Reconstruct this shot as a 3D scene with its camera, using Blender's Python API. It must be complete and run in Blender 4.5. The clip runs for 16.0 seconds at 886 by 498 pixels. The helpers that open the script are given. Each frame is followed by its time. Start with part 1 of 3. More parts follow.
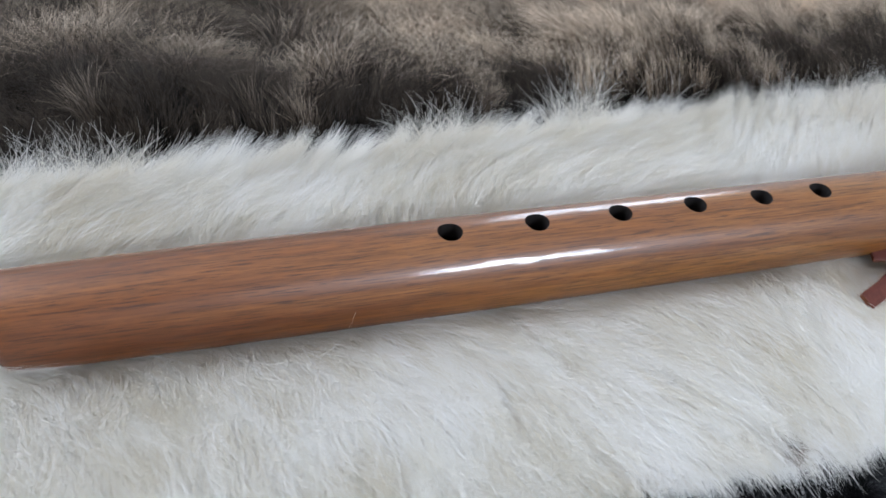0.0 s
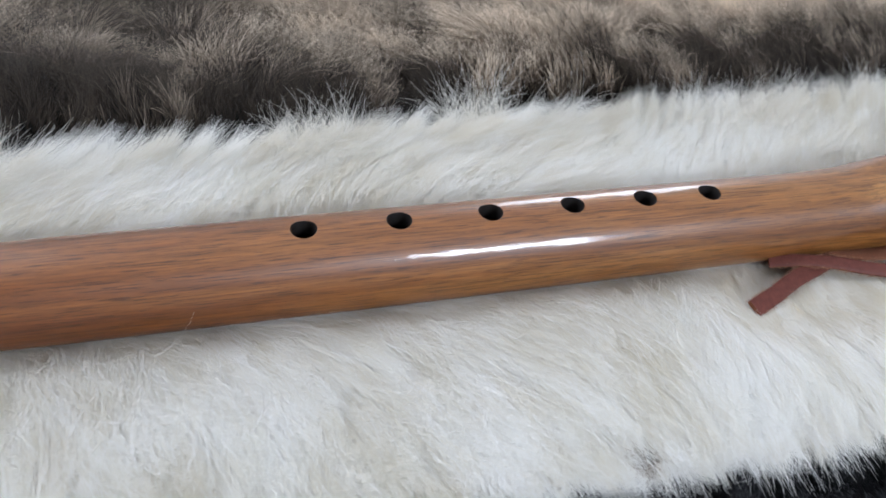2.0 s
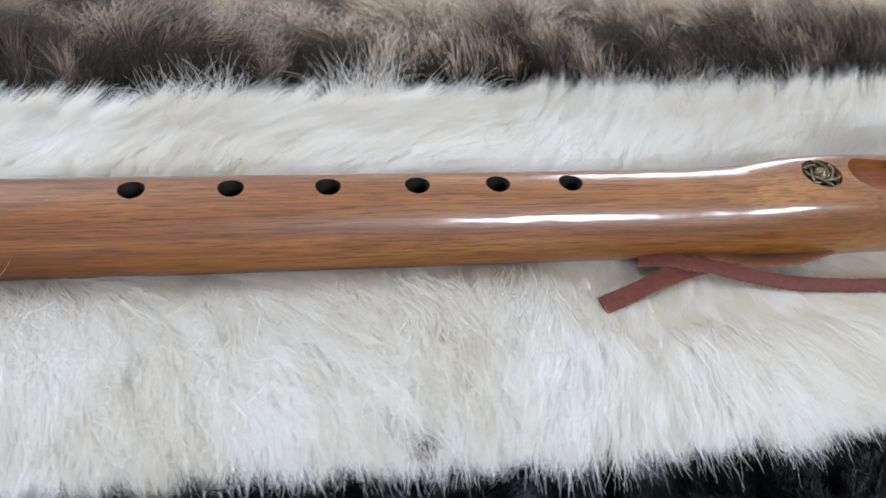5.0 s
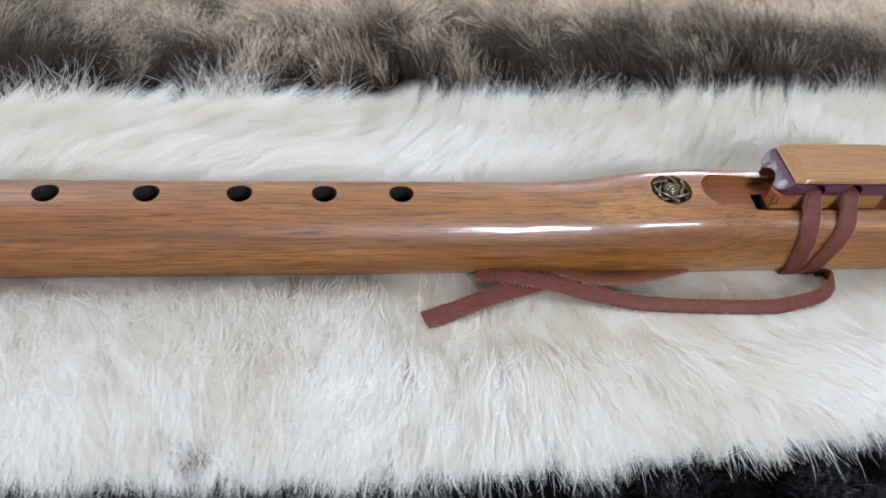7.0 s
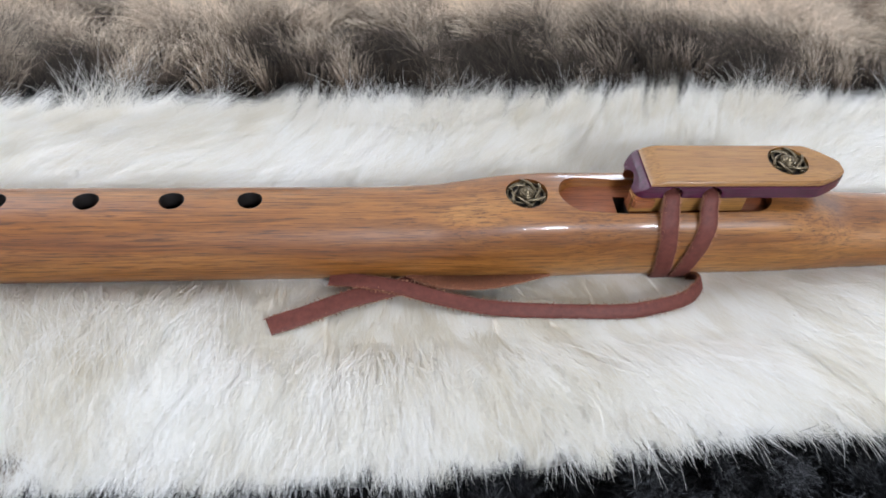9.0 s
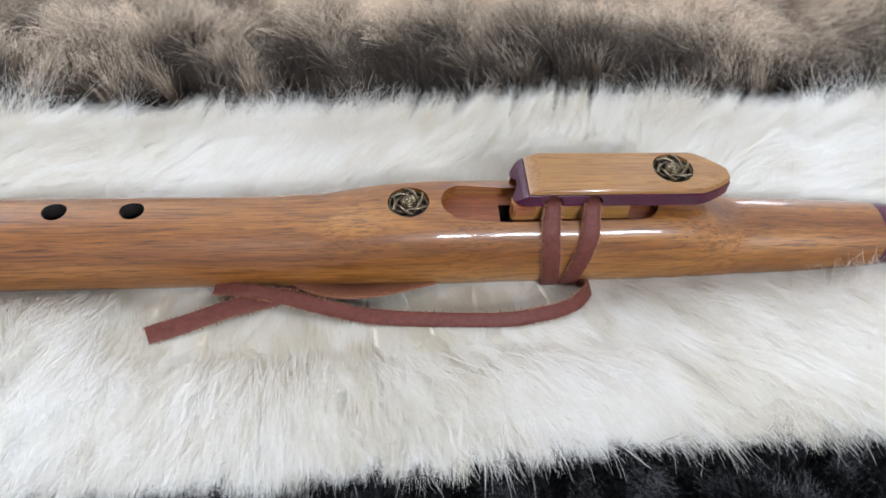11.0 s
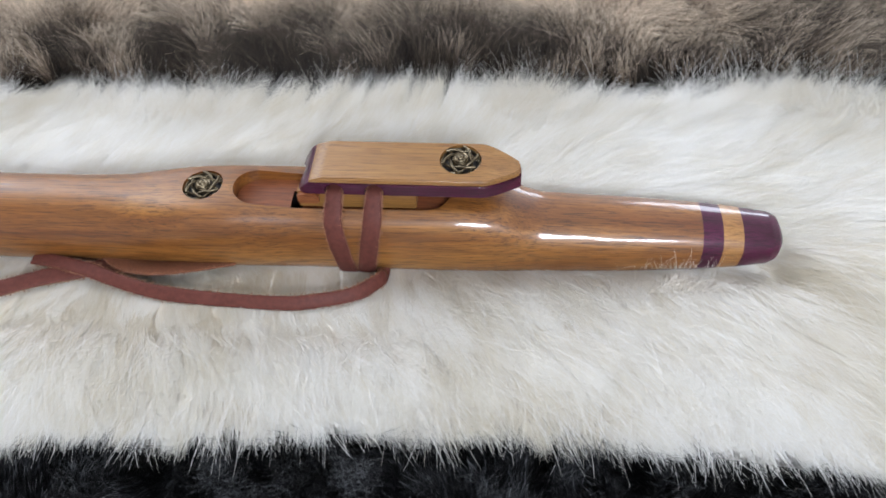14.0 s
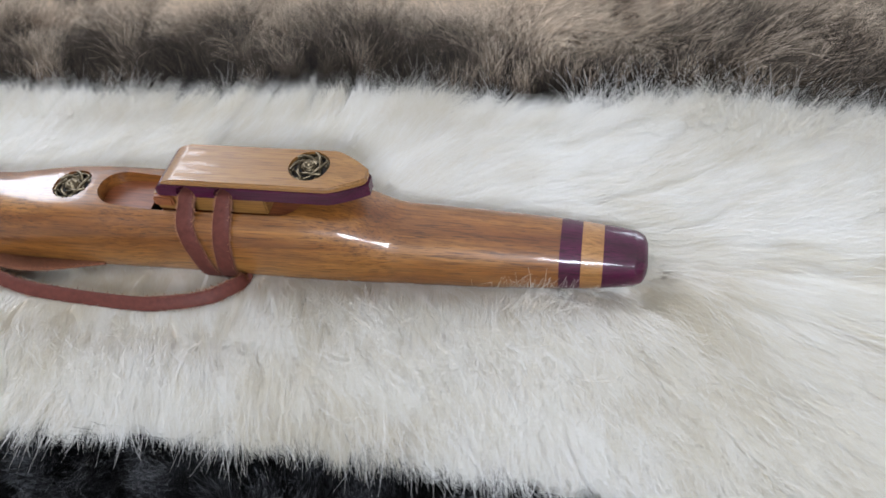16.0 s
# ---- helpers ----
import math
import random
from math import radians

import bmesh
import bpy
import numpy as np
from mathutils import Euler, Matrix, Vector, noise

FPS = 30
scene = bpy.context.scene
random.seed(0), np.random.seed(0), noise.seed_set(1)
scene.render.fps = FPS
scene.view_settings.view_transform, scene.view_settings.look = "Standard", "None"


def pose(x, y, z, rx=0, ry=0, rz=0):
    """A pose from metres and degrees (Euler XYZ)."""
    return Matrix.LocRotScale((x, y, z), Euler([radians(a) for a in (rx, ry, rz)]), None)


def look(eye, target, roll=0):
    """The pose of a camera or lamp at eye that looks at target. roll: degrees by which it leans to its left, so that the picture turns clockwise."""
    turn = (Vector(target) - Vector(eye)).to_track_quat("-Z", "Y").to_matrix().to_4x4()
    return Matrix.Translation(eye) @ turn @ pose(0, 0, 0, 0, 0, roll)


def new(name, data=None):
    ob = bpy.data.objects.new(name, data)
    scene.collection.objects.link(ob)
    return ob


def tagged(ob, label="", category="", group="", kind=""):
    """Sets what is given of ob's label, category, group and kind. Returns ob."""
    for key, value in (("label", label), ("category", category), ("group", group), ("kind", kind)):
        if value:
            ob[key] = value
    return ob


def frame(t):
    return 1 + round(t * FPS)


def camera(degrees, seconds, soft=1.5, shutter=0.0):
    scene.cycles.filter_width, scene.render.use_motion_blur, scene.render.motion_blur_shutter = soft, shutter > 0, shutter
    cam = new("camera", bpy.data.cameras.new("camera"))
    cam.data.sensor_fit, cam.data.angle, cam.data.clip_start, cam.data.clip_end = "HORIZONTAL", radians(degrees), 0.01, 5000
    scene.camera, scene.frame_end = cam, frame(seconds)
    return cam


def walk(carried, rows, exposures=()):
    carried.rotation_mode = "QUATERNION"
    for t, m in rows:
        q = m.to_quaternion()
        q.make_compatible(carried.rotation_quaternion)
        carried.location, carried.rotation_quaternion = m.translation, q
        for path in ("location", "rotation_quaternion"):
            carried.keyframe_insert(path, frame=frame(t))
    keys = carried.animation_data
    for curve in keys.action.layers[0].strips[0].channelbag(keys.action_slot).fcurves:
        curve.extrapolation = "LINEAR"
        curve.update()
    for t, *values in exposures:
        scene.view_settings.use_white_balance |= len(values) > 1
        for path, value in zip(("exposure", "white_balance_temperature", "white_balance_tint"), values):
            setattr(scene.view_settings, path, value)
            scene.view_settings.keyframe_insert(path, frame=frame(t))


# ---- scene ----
cam = camera(59.7, 16.0, soft=1.6)
cam.data.dof.use_dof, cam.data.dof.focus_distance, cam.data.dof.aperture_fstop = True, 0.252, 13.0
PATH = [
    (0, (-0.069, -0.158, 0.205), (0.471, 1.103, -1.25), 10.5),
    (0.5, (-0.057, -0.162, 0.203), (0.476, 1.109, -1.247), 10.5),
    (1, (-0.047, -0.165, 0.203), (0.486, 1.111, -1.242), 10.6),
    (1.5, (-0.034, -0.166, 0.199), (0.497, 1.118, -1.24), 10.5),
    (2, (-0.022, -0.167, 0.201), (0.506, 1.122, -1.235), 10.5),
    (2.5, (-0.01, -0.17, 0.201), (0.496, 1.124, -1.238), 10.3),
    (3, (0.004, -0.175, 0.201), (0.477, 1.129, -1.24), 10.2),
    (5.5, (0.072, -0.185, 0.206), (0.389, 1.131, -1.266), 8.6),
    (6, (0.092, -0.185, 0.208), (0.389, 1.132, -1.268), 8.3),
    (6.5, (0.105, -0.187, 0.21), (0.384, 1.131, -1.267), 8.2),
    (7, (0.122, -0.186, 0.211), (0.388, 1.133, -1.268), 8.1),
    (7.5, (0.135, -0.187, 0.213), (0.381, 1.127, -1.274), 7.7),
    (8, (0.154, -0.187, 0.217), (0.382, 1.129, -1.272), 7.0),
    (8.5, (0.165, -0.188, 0.218), (0.376, 1.126, -1.275), 6.3),
    (9, (0.181, -0.188, 0.218), (0.383, 1.126, -1.276), 5.8),
    (11.5, (0.247, -0.189, 0.227), (0.374, 1.113, -1.286), 3.2),
    (12, (0.27, -0.188, 0.228), (0.358, 1.098, -1.301), 2.3),
    (12.5, (0.285, -0.19, 0.227), (0.325, 1.079, -1.318), 1.4),
    (13, (0.302, -0.19, 0.227), (0.282, 1.075, -1.322), -0.1),
    (13.5, (0.322, -0.189, 0.229), (0.24, 1.076, -1.318), -1.7),
    (14, (0.345, -0.188, 0.229), (0.196, 1.079, -1.311), -3.5),
    (14.5, (0.366, -0.188, 0.226), (0.146, 1.093, -1.295), -5.3),
    (15, (0.388, -0.184, 0.225), (0.109, 1.098, -1.284), -6.5),
    (15.5, (0.408, -0.184, 0.219), (0.08, 1.106, -1.274), -7.5),
    (16, (0.426, -0.176, 0.216), (0.052, 1.102, -1.276), -8.4),
]
walk(cam, [(t, look(eye, target, roll)) for t, eye, target, roll in PATH],
     exposures=[(0, -0.44, 6420, 11), (1.5, -0.37, 6430, 11), (3, -0.28, 6450, 11.5), (5.5, -0.19, 6520, 12), (7, -0.14, 6550, 12), (9, -0.10, 6640, 12), (11.5, -0.10, 6710, 12), (13, -0.19, 6750, 12), (14.5, -0.29, 6750, 12), (16, -0.41, 6740, 12)])

# ---- light ----
world = bpy.data.worlds.new("daylight")
scene.world = world
world.use_nodes = True
wn = world.node_tree.nodes
sky = wn.new("ShaderNodeTexSky")
sky.sky_type, sky.sun_disc = "NISHITA", False
sky.sun_elevation, sky.sun_rotation = radians(40), radians(150)
wn["Background"].inputs["Strength"].default_value = 0.1
world.node_tree.links.new(sky.outputs[0], wn["Background"].inputs["Color"])


def window_light(name, place, target, width, height, power, colour):
    lamp = bpy.data.lights.new(name, "AREA")
    lamp.shape, lamp.size, lamp.size_y, lamp.energy, lamp.color = "RECTANGLE", width, height, power, colour
    ob = new(name, lamp)
    ob.matrix_world = look(place, target)
    return ob


window_light("window_light_front", (0.79, -1.58, 1.22), (0.79, 0, 1.02), 0.5, 0.42, 60, (0.735, 0.846, 1.0))
window_light("window_light_back", (1.4, 2.38, 0.80), (1.4, 0, 0.65), 0.9, 0.75, 32, (0.755, 0.851, 1.0))
window_light("window_light_side", (-1.98, 1.45, 1.65), (0, 1.45, 1.25), 1.5, 1.1, 90, (0.755, 0.851, 1.0))


# ---- materials ----
def material(name):
    m = bpy.data.materials.new(name)
    m.use_nodes = True
    nodes, links = m.node_tree.nodes, m.node_tree.links
    return m, nodes, links, nodes["Principled BSDF"]


def ramp(nodes, links, source, stops):
    r = nodes.new("ShaderNodeValToRGB")
    while len(r.color_ramp.elements) < len(stops):
        r.color_ramp.elements.new(0.5)
    for e, (p, c) in zip(r.color_ramp.elements, stops):
        e.position, e.color = p, (*c, 1)
    links.new(source, r.inputs[0])
    return r.outputs[0]


def stretched(nodes, links, scale, detail=5.0, rough=0.6, offset=(0, 0, 0), distortion=0.0):
    tc, mp, nz = nodes.new("ShaderNodeTexCoord"), nodes.new("ShaderNodeMapping"), nodes.new("ShaderNodeTexNoise")
    mp.inputs["Scale"].default_value, mp.inputs["Location"].default_value = scale, offset
    nz.inputs["Scale"].default_value, nz.inputs["Detail"].default_value, nz.inputs["Roughness"].default_value = 1.0, detail, rough
    nz.inputs["Distortion"].default_value = distortion
    links.new(tc.outputs["Object"], mp.inputs[0])
    links.new(mp.outputs[0], nz.inputs["Vector"])
    return nz.outputs["Fac"]


def mix(nodes, links, fac, a, b, mode="MIX"):
    n = nodes.new("ShaderNodeMix")
    n.data_type, n.blend_type = "RGBA", mode
    for sock, v in ((n.inputs[0], fac), (n.inputs[6], a), (n.inputs[7], b)):
        if isinstance(v, (int, float)):
            sock.default_value = v
        elif isinstance(v, tuple):
            sock.default_value = (*v, 1)
        else:
            links.new(v, sock)
    return n.outputs[2]


def bump(nodes, links, bsdf, height, distance, strength=1.0):
    b = nodes.new("ShaderNodeBump")
    b.inputs["Distance"].default_value, b.inputs["Strength"].default_value = distance, strength
    links.new(height, b.inputs["Height"])
    links.new(b.outputs[0], bsdf.inputs["Normal"])


def wood(name, dark, mid, light, pore, coat=0.65, grain=1.0, redder=False, streaks=0.85):
    """Varnished wood with its grain along x."""
    m, n, l, b = material(name)
    broad = stretched(n, l, (5, 70 * grain, 70 * grain), 4, 0.55, distortion=0.6)
    streak = stretched(n, l, (34, 950 * grain, 950 * grain), 6, 0.76, (3, 1, 2), 0.25)
    base = ramp(n, l, broad, [(0.3, dark), (0.5, mid), (0.72, light)])
    fine = ramp(n, l, streak, [(0.30, (0.30, 0.25, 0.2)), (0.5, (0.95, 0.94, 0.93)), (0.70, (1.38, 1.42, 1.4))])
    col = mix(n, l, streaks, base, fine, "MULTIPLY")
    pores = stretched(n, l, (85, 2300, 2300), 3, 0.6, (7, 2, 1))
    col = mix(n, l, ramp(n, l, pores, [(0.53, (0, 0, 0)), (0.63, (0.75, 0.75, 0.75))]), col, pore)
    # redder and darker towards the foot: dimmer light there put into the colour
    if redder:
        place, apart_xyz, run = n.new("ShaderNodeTexCoord"), n.new("ShaderNodeSeparateXYZ"), n.new("ShaderNodeMapRange")
        l.new(place.outputs["Object"], apart_xyz.inputs[0])
        l.new(apart_xyz.outputs[0], run.inputs[0])
        run.inputs[1].default_value, run.inputs[2].default_value = 0.22, -0.12
        col = mix(n, l, run.outputs[0], col, mix(n, l, 1.0, col, (0.72, 0.55, 0.47), "MULTIPLY"))
    l.new(col, b.inputs["Base Color"])
    b.inputs["Roughness"].default_value = 0.42
    b.inputs["Coat Weight"].default_value, b.inputs["Coat Roughness"].default_value = coat, 0.07
    bump(n, l, b, streak, 0.00012, 0.5)
    film = n.new("ShaderNodeBump")
    film.inputs["Distance"].default_value, film.inputs["Strength"].default_value = 0.00007, 0.34
    l.new(streak, film.inputs["Height"])
    waves, wavy = stretched(n, l, (45, 160, 160), 2, 0.5, (1, 5, 3)), n.new("ShaderNodeBump")
    wavy.inputs["Distance"].default_value, wavy.inputs["Strength"].default_value = 0.0004, 0.9
    l.new(waves, wavy.inputs["Height"])
    l.new(wavy.outputs[0], film.inputs["Normal"])
    l.new(film.outputs[0], b.inputs["Coat Normal"])
    return m


WOOD = wood("walnut_brown_varnished_wood", (0.122, 0.034, 0.007), (0.238, 0.088, 0.0175), (0.36, 0.166, 0.045), (0.045, 0.012, 0.003), redder=True)
CAPWOOD = wood("honey_brown_varnished_wood", (0.22, 0.098, 0.024), (0.29, 0.138, 0.038), (0.35, 0.180, 0.055), (0.13, 0.048, 0.013), coat=0.5, grain=1.3, streaks=0.5)
PALE = wood("pale_varnished_wood", (0.29, 0.125, 0.034), (0.35, 0.162, 0.048), (0.40, 0.20, 0.066), (0.18, 0.07, 0.02), grain=1.4)
RAWWOOD = wood("bare_reddish_wood", (0.15, 0.04, 0.014), (0.22, 0.065, 0.022), (0.28, 0.10, 0.036), (0.06, 0.016, 0.007), coat=0.0)
PURPLE = wood("purple_hardwood", (0.038, 0.003, 0.016), (0.066, 0.005, 0.030), (0.098, 0.010, 0.047), (0.020, 0.003, 0.009), coat=0.65, grain=1.2)
PURPLE.node_tree.nodes["Principled BSDF"].inputs["Specular IOR Level"].default_value = 0.2


def plain(name, colour, rough, metal=0.0, spread=0.25, scale=900.0, relief=0.0001):
    m, n, l, b = material(name)
    f = stretched(n, l, (scale, scale, scale), 4, 0.6)
    lo, hi = tuple(c * (1 - spread) for c in colour), tuple(min(1, c * (1 + spread)) for c in colour)
    l.new(ramp(n, l, f, [(0.3, lo), (0.7, hi)]), b.inputs["Base Color"])
    b.inputs["Roughness"].default_value, b.inputs["Metallic"].default_value = rough, metal
    bump(n, l, b, f, relief, 0.5)
    return m


LEATHER = plain("reddish_brown_leather", (0.108, 0.033, 0.025), 0.55, spread=0.2, scale=500, relief=0.0002)
LEATHER.node_tree.nodes["Principled BSDF"].inputs["Specular IOR Level"].default_value = 0.15
SUEDE = plain("raw_leather_edge", (0.16, 0.054, 0.023), 0.9, spread=0.35, scale=1400, relief=0.0003)
FIBRE = plain("pale_leather_fibre", (0.30, 0.135, 0.078), 0.9)
BRONZE = plain("antique_bronze", (0.17, 0.135, 0.088), 0.38, metal=1.0, spread=0.4, scale=1500)
RECESS_BLACK = plain("black_recess", (0.012, 0.009, 0.008), 0.6)
BACKING_W = plain("white_fur_backing", (0.82, 0.78, 0.71), 0.95, spread=0.1, scale=60)
BACKING_B = plain("brown_fur_backing", (0.06, 0.045, 0.035), 0.95, spread=0.3, scale=200)
BACKING_K = plain("black_fur_backing", (0.008, 0.008, 0.009), 0.95, spread=0.3, scale=200)
PLASTER = plain("white_plaster", (0.84, 0.83, 0.81), 0.9, spread=0.04, scale=6, relief=0.001)
WALLPAINT = plain("pale_wall_paint", (0.64, 0.615, 0.58), 0.9, spread=0.05, scale=6, relief=0.001)
FLOORING = plain("grey_floor", (0.3, 0.27, 0.24), 0.7, spread=0.15, scale=9, relief=0.001)


def fur_material(name, stops, rough, glow, spread, sheen=0.5):
    """Hair: its colour runs from root to tip, and each hair differs a little."""
    m, n, l, b = material(name)
    along, tone = n.new("ShaderNodeAttribute"), n.new("ShaderNodeAttribute")
    along.attribute_name, tone.attribute_name = "along", "tone"
    col = ramp(n, l, along.outputs["Fac"], stops)
    low, high = spread
    shade = ramp(n, l, tone.outputs["Fac"], [(0.15, low), (0.8, high)])
    col = mix(n, l, 1.0, col, shade, "MULTIPLY")
    l.new(col, b.inputs["Base Color"])
    b.inputs["Roughness"].default_value, b.inputs["Specular IOR Level"].default_value = rough, sheen
    through_hair, both = n.new("ShaderNodeBsdfTranslucent"), n.new("ShaderNodeMixShader")
    l.new(col, through_hair.inputs["Color"])
    both.inputs[0].default_value = glow
    l.new(b.outputs[0], both.inputs[1])
    l.new(through_hair.outputs[0], both.inputs[2])
    l.new(both.outputs[0], n["Material Output"].inputs["Surface"])
    return m


# Darker white roots: the shade deep in the pile put into the colour.
FUR_WHITE = fur_material("white_fur", [(0.0, (0.89, 0.855, 0.80)), (0.4, (0.935, 0.92, 0.89)), (1.0, (0.965, 0.96, 0.945))], 0.5, 0.6, ((0.865, 0.825, 0.74), (1.02, 1.02, 1.02)), 0.35)
FUR_GUARD = fur_material("white_guard_hair", [(0.0, (0.90, 0.87, 0.82)), (1.0, (0.97, 0.97, 0.965))], 0.5, 0.5, ((0.89, 0.86, 0.79), (1.03, 1.03, 1.04)), 0.3)
FUR_BROWN = fur_material("brown_fur", [(0.0, (0.014, 0.010, 0.008)), (0.42, (0.040, 0.029, 0.022)), (0.66, (0.20, 0.148, 0.108)), (1.0, (0.73, 0.605, 0.475))], 0.45, 0.3, ((0.12, 0.112, 0.106), (1.6, 1.6, 1.6)), 0.3)
FUR_BLACK = fur_material("black_fur", [(0.0, (0.0015, 0.0015, 0.002)), (0.78, (0.003, 0.003, 0.0035)), (1.0, (0.09, 0.093, 0.10))], 0.4, 0.03, ((0.04, 0.04, 0.04), (3.6, 3.6, 3.6)), 0.12)
FUR_SINGED = fur_material("soiled_hair", [(0.0, (0.05, 0.035, 0.025)), (1.0, (0.30, 0.22, 0.15))], 0.5, 0.2, ((0.5, 0.47, 0.43), (1.4, 1.4, 1.4)), 0.3)
# Near-black colour stands in for missing light inside the bore and holes.
BORE_SHADE = plain("shaded_bore_wood", (0.006, 0.003, 0.002), 0.6)


# ---- shaping helpers ----
def empty(name, label, category, kind=""):
    return tagged(new(name), label, category, kind=kind)


def mesh_of(name, verts, faces, mat, angle=40):
    me = bpy.data.meshes.new(name)
    me.from_pydata([tuple(v) for v in verts], [], faces)
    finish(me, mat, angle)
    return me


def finish(me, mat, angle=40):
    me.materials.clear()
    me.materials.append(mat)
    me.polygons.foreach_set("use_smooth", [True] * len(me.polygons))
    me.set_sharp_from_angle(angle=radians(angle))
    me.update()


def part(name, me, parent, label=""):
    ob = new(name, me)
    ob.parent = parent
    return tagged(ob, label)


def from_bm(name, bm, mat, angle=40):
    bmesh.ops.recalc_face_normals(bm, faces=bm.faces)
    me = bpy.data.meshes.new(name)
    bm.to_mesh(me)
    bm.free()
    finish(me, mat, angle)
    return me


def tube_bm(bm, rings, closed_ends=True):
    """Joins rings of points with quads and closes the ends."""
    loops = [[bm.verts.new(p) for p in ring] for ring in rings]
    for a, b in zip(loops, loops[1:]):
        for i in range(len(a)):
            j = (i + 1) % len(a)
            bm.faces.new((a[i], a[j], b[j], b[i]))
    if closed_ends:
        bm.faces.new(loops[0][::-1])
        bm.faces.new(loops[-1])


def round_rings(axis, centre, stations, sides=40):
    """Rings round an axis; stations are (distance along it, radius)."""
    rings = []
    for s, r in stations:
        ring = []
        for i in range(sides):
            a = 2 * math.pi * i / sides
            u, v = r * math.cos(a), r * math.sin(a)
            p = {"x": (s, u, v), "y": (v, s, u), "z": (u, v, s)}[axis]
            ring.append(tuple(p[k] + centre[k] for k in range(3)))
        rings.append(ring)
    return rings


def prism_bm(outline, z0, z1):
    bm = bmesh.new()
    tube_bm(bm, [[(x, y, z0) for x, y in outline], [(x, y, z1) for x, y in outline]])
    bmesh.ops.recalc_face_normals(bm, faces=bm.faces)
    return bm


def carve(me, cutters, mat, angle=40):
    """Cuts closed shapes out of a mesh for good."""
    ob = new("carving", me)
    extra = []
    for bm in cutters:
        bmesh.ops.recalc_face_normals(bm, faces=bm.faces)
        cm = bpy.data.meshes.new("cutter")
        bm.to_mesh(cm)
        bm.free()
        c = new("cutter", cm)
        extra.append(c)
        mod = ob.modifiers.new("cut", "BOOLEAN")
        mod.operation, mod.object, mod.solver = "DIFFERENCE", c, "EXACT"
    bpy.context.view_layer.update()
    out = bpy.data.meshes.new_from_object(ob.evaluated_get(bpy.context.evaluated_depsgraph_get()))
    for o in (ob, *extra):
        bpy.data.objects.remove(o)
    finish(out, mat, angle)
    return out


def smooth_path(points, steps=10):
    """A Catmull-Rom line through the points."""
    pts = [np.array(p, float) for p in points]
    pts = [2 * pts[0] - pts[1], *pts, 2 * pts[-1] - pts[-2]]
    out = []
    for a, b, c, d in zip(pts, pts[1:], pts[2:], pts[3:]):
        for k in range(steps):
            t = k / steps
            out.append(0.5 * (2 * b + (c - a) * t + (2 * a - 5 * b + 4 * c - d) * t * t + (3 * b - a - 3 * c + d) * t ** 3))
    out.append(pts[-2])
    return out


def wire_rings(path, r, sides=8):
    rings = []
    for i, p in enumerate(path):
        d = path[min(i + 1, len(path) - 1)] - path[max(i - 1, 0)]
        d = d / (np.linalg.norm(d) + 1e-12)
        s = np.cross(d, (0, 0, 1.0))
        s = s / (np.linalg.norm(s) + 1e-9)
        u = np.cross(s, d)
        rr = r[i] if hasattr(r, "__len__") else r
        rings.append([tuple(p + rr * (math.cos(a) * s + math.sin(a) * u)) for a in (2 * math.pi * k / sides for k in range(sides))])
    return rings


# ---- room that closes the place ----
ROOM = (-2.0, 2.6, -1.6, 2.4, -0.014, 2.4)


def slab(name, x0, x1, y0, y1, z0, z1, mat, label, category):
    bm = prism_bm([(x0, y0), (x1, y0), (x1, y1), (x0, y1)], z0, z1)
    ob = new(name, from_bm(name, bm, mat))
    return tagged(ob, label, category, kind="structure")


def wall_with_window(name, axis, at, thick, lo, hi, w0, w1, s0, s1, label):
    """A wall across an axis with one opening, as one mesh of four pieces."""
    zb, zt = ROOM[4], ROOM[5]
    bm = bmesh.new()
    for a0, a1, b0, b1 in ((lo, w0, zb, zt), (w1, hi, zb, zt), (w0, w1, zb, s0), (w0, w1, s1, zt)):
        c = [(a0, at), (a1, at), (a1, at + thick), (a0, at + thick)]
        if axis == "x":
            c = [(q, p) for p, q in c]
        tube_bm(bm, [[(x, y, b0) for x, y in c], [(x, y, b1) for x, y in c]])
    ob = new(name, from_bm(name, bm, WALLPAINT))
    return tagged(ob, label, "wall", kind="structure")


slab("floor", ROOM[0] - 0.15, ROOM[1] + 0.15, ROOM[2] - 0.15, ROOM[3] + 0.15, -0.1, ROOM[4], FLOORING, "plain grey floor under the furs", "floor")
slab("ceiling", ROOM[0] - 0.15, ROOM[1] + 0.15, ROOM[2] - 0.15, ROOM[3] + 0.15, ROOM[5], ROOM[5] + 0.1, PLASTER, "plain white plaster ceiling of the room", "ceiling")
wall_with_window("wall_south", "y", ROOM[2], -0.15, ROOM[0], ROOM[1], 0.5, 1.08, 0.98, 1.42, "pale painted wall with a window opening")
wall_with_window("wall_north", "y", ROOM[3], 0.15, ROOM[0], ROOM[1], 0.9, 1.9, 0.42, 1.28, "pale painted wall with a window opening")
wall_with_window("wall_west", "x", ROOM[0], -0.15, ROOM[2], ROOM[3], 0.68, 2.22, 1.05, 2.25, "pale painted wall with a window opening")
slab("wall_east", ROOM[1], ROOM[1] + 0.15, ROOM[2], ROOM[3], ROOM[4], ROOM[5], WALLPAINT, "plain pale painted wall of the room", "wall")


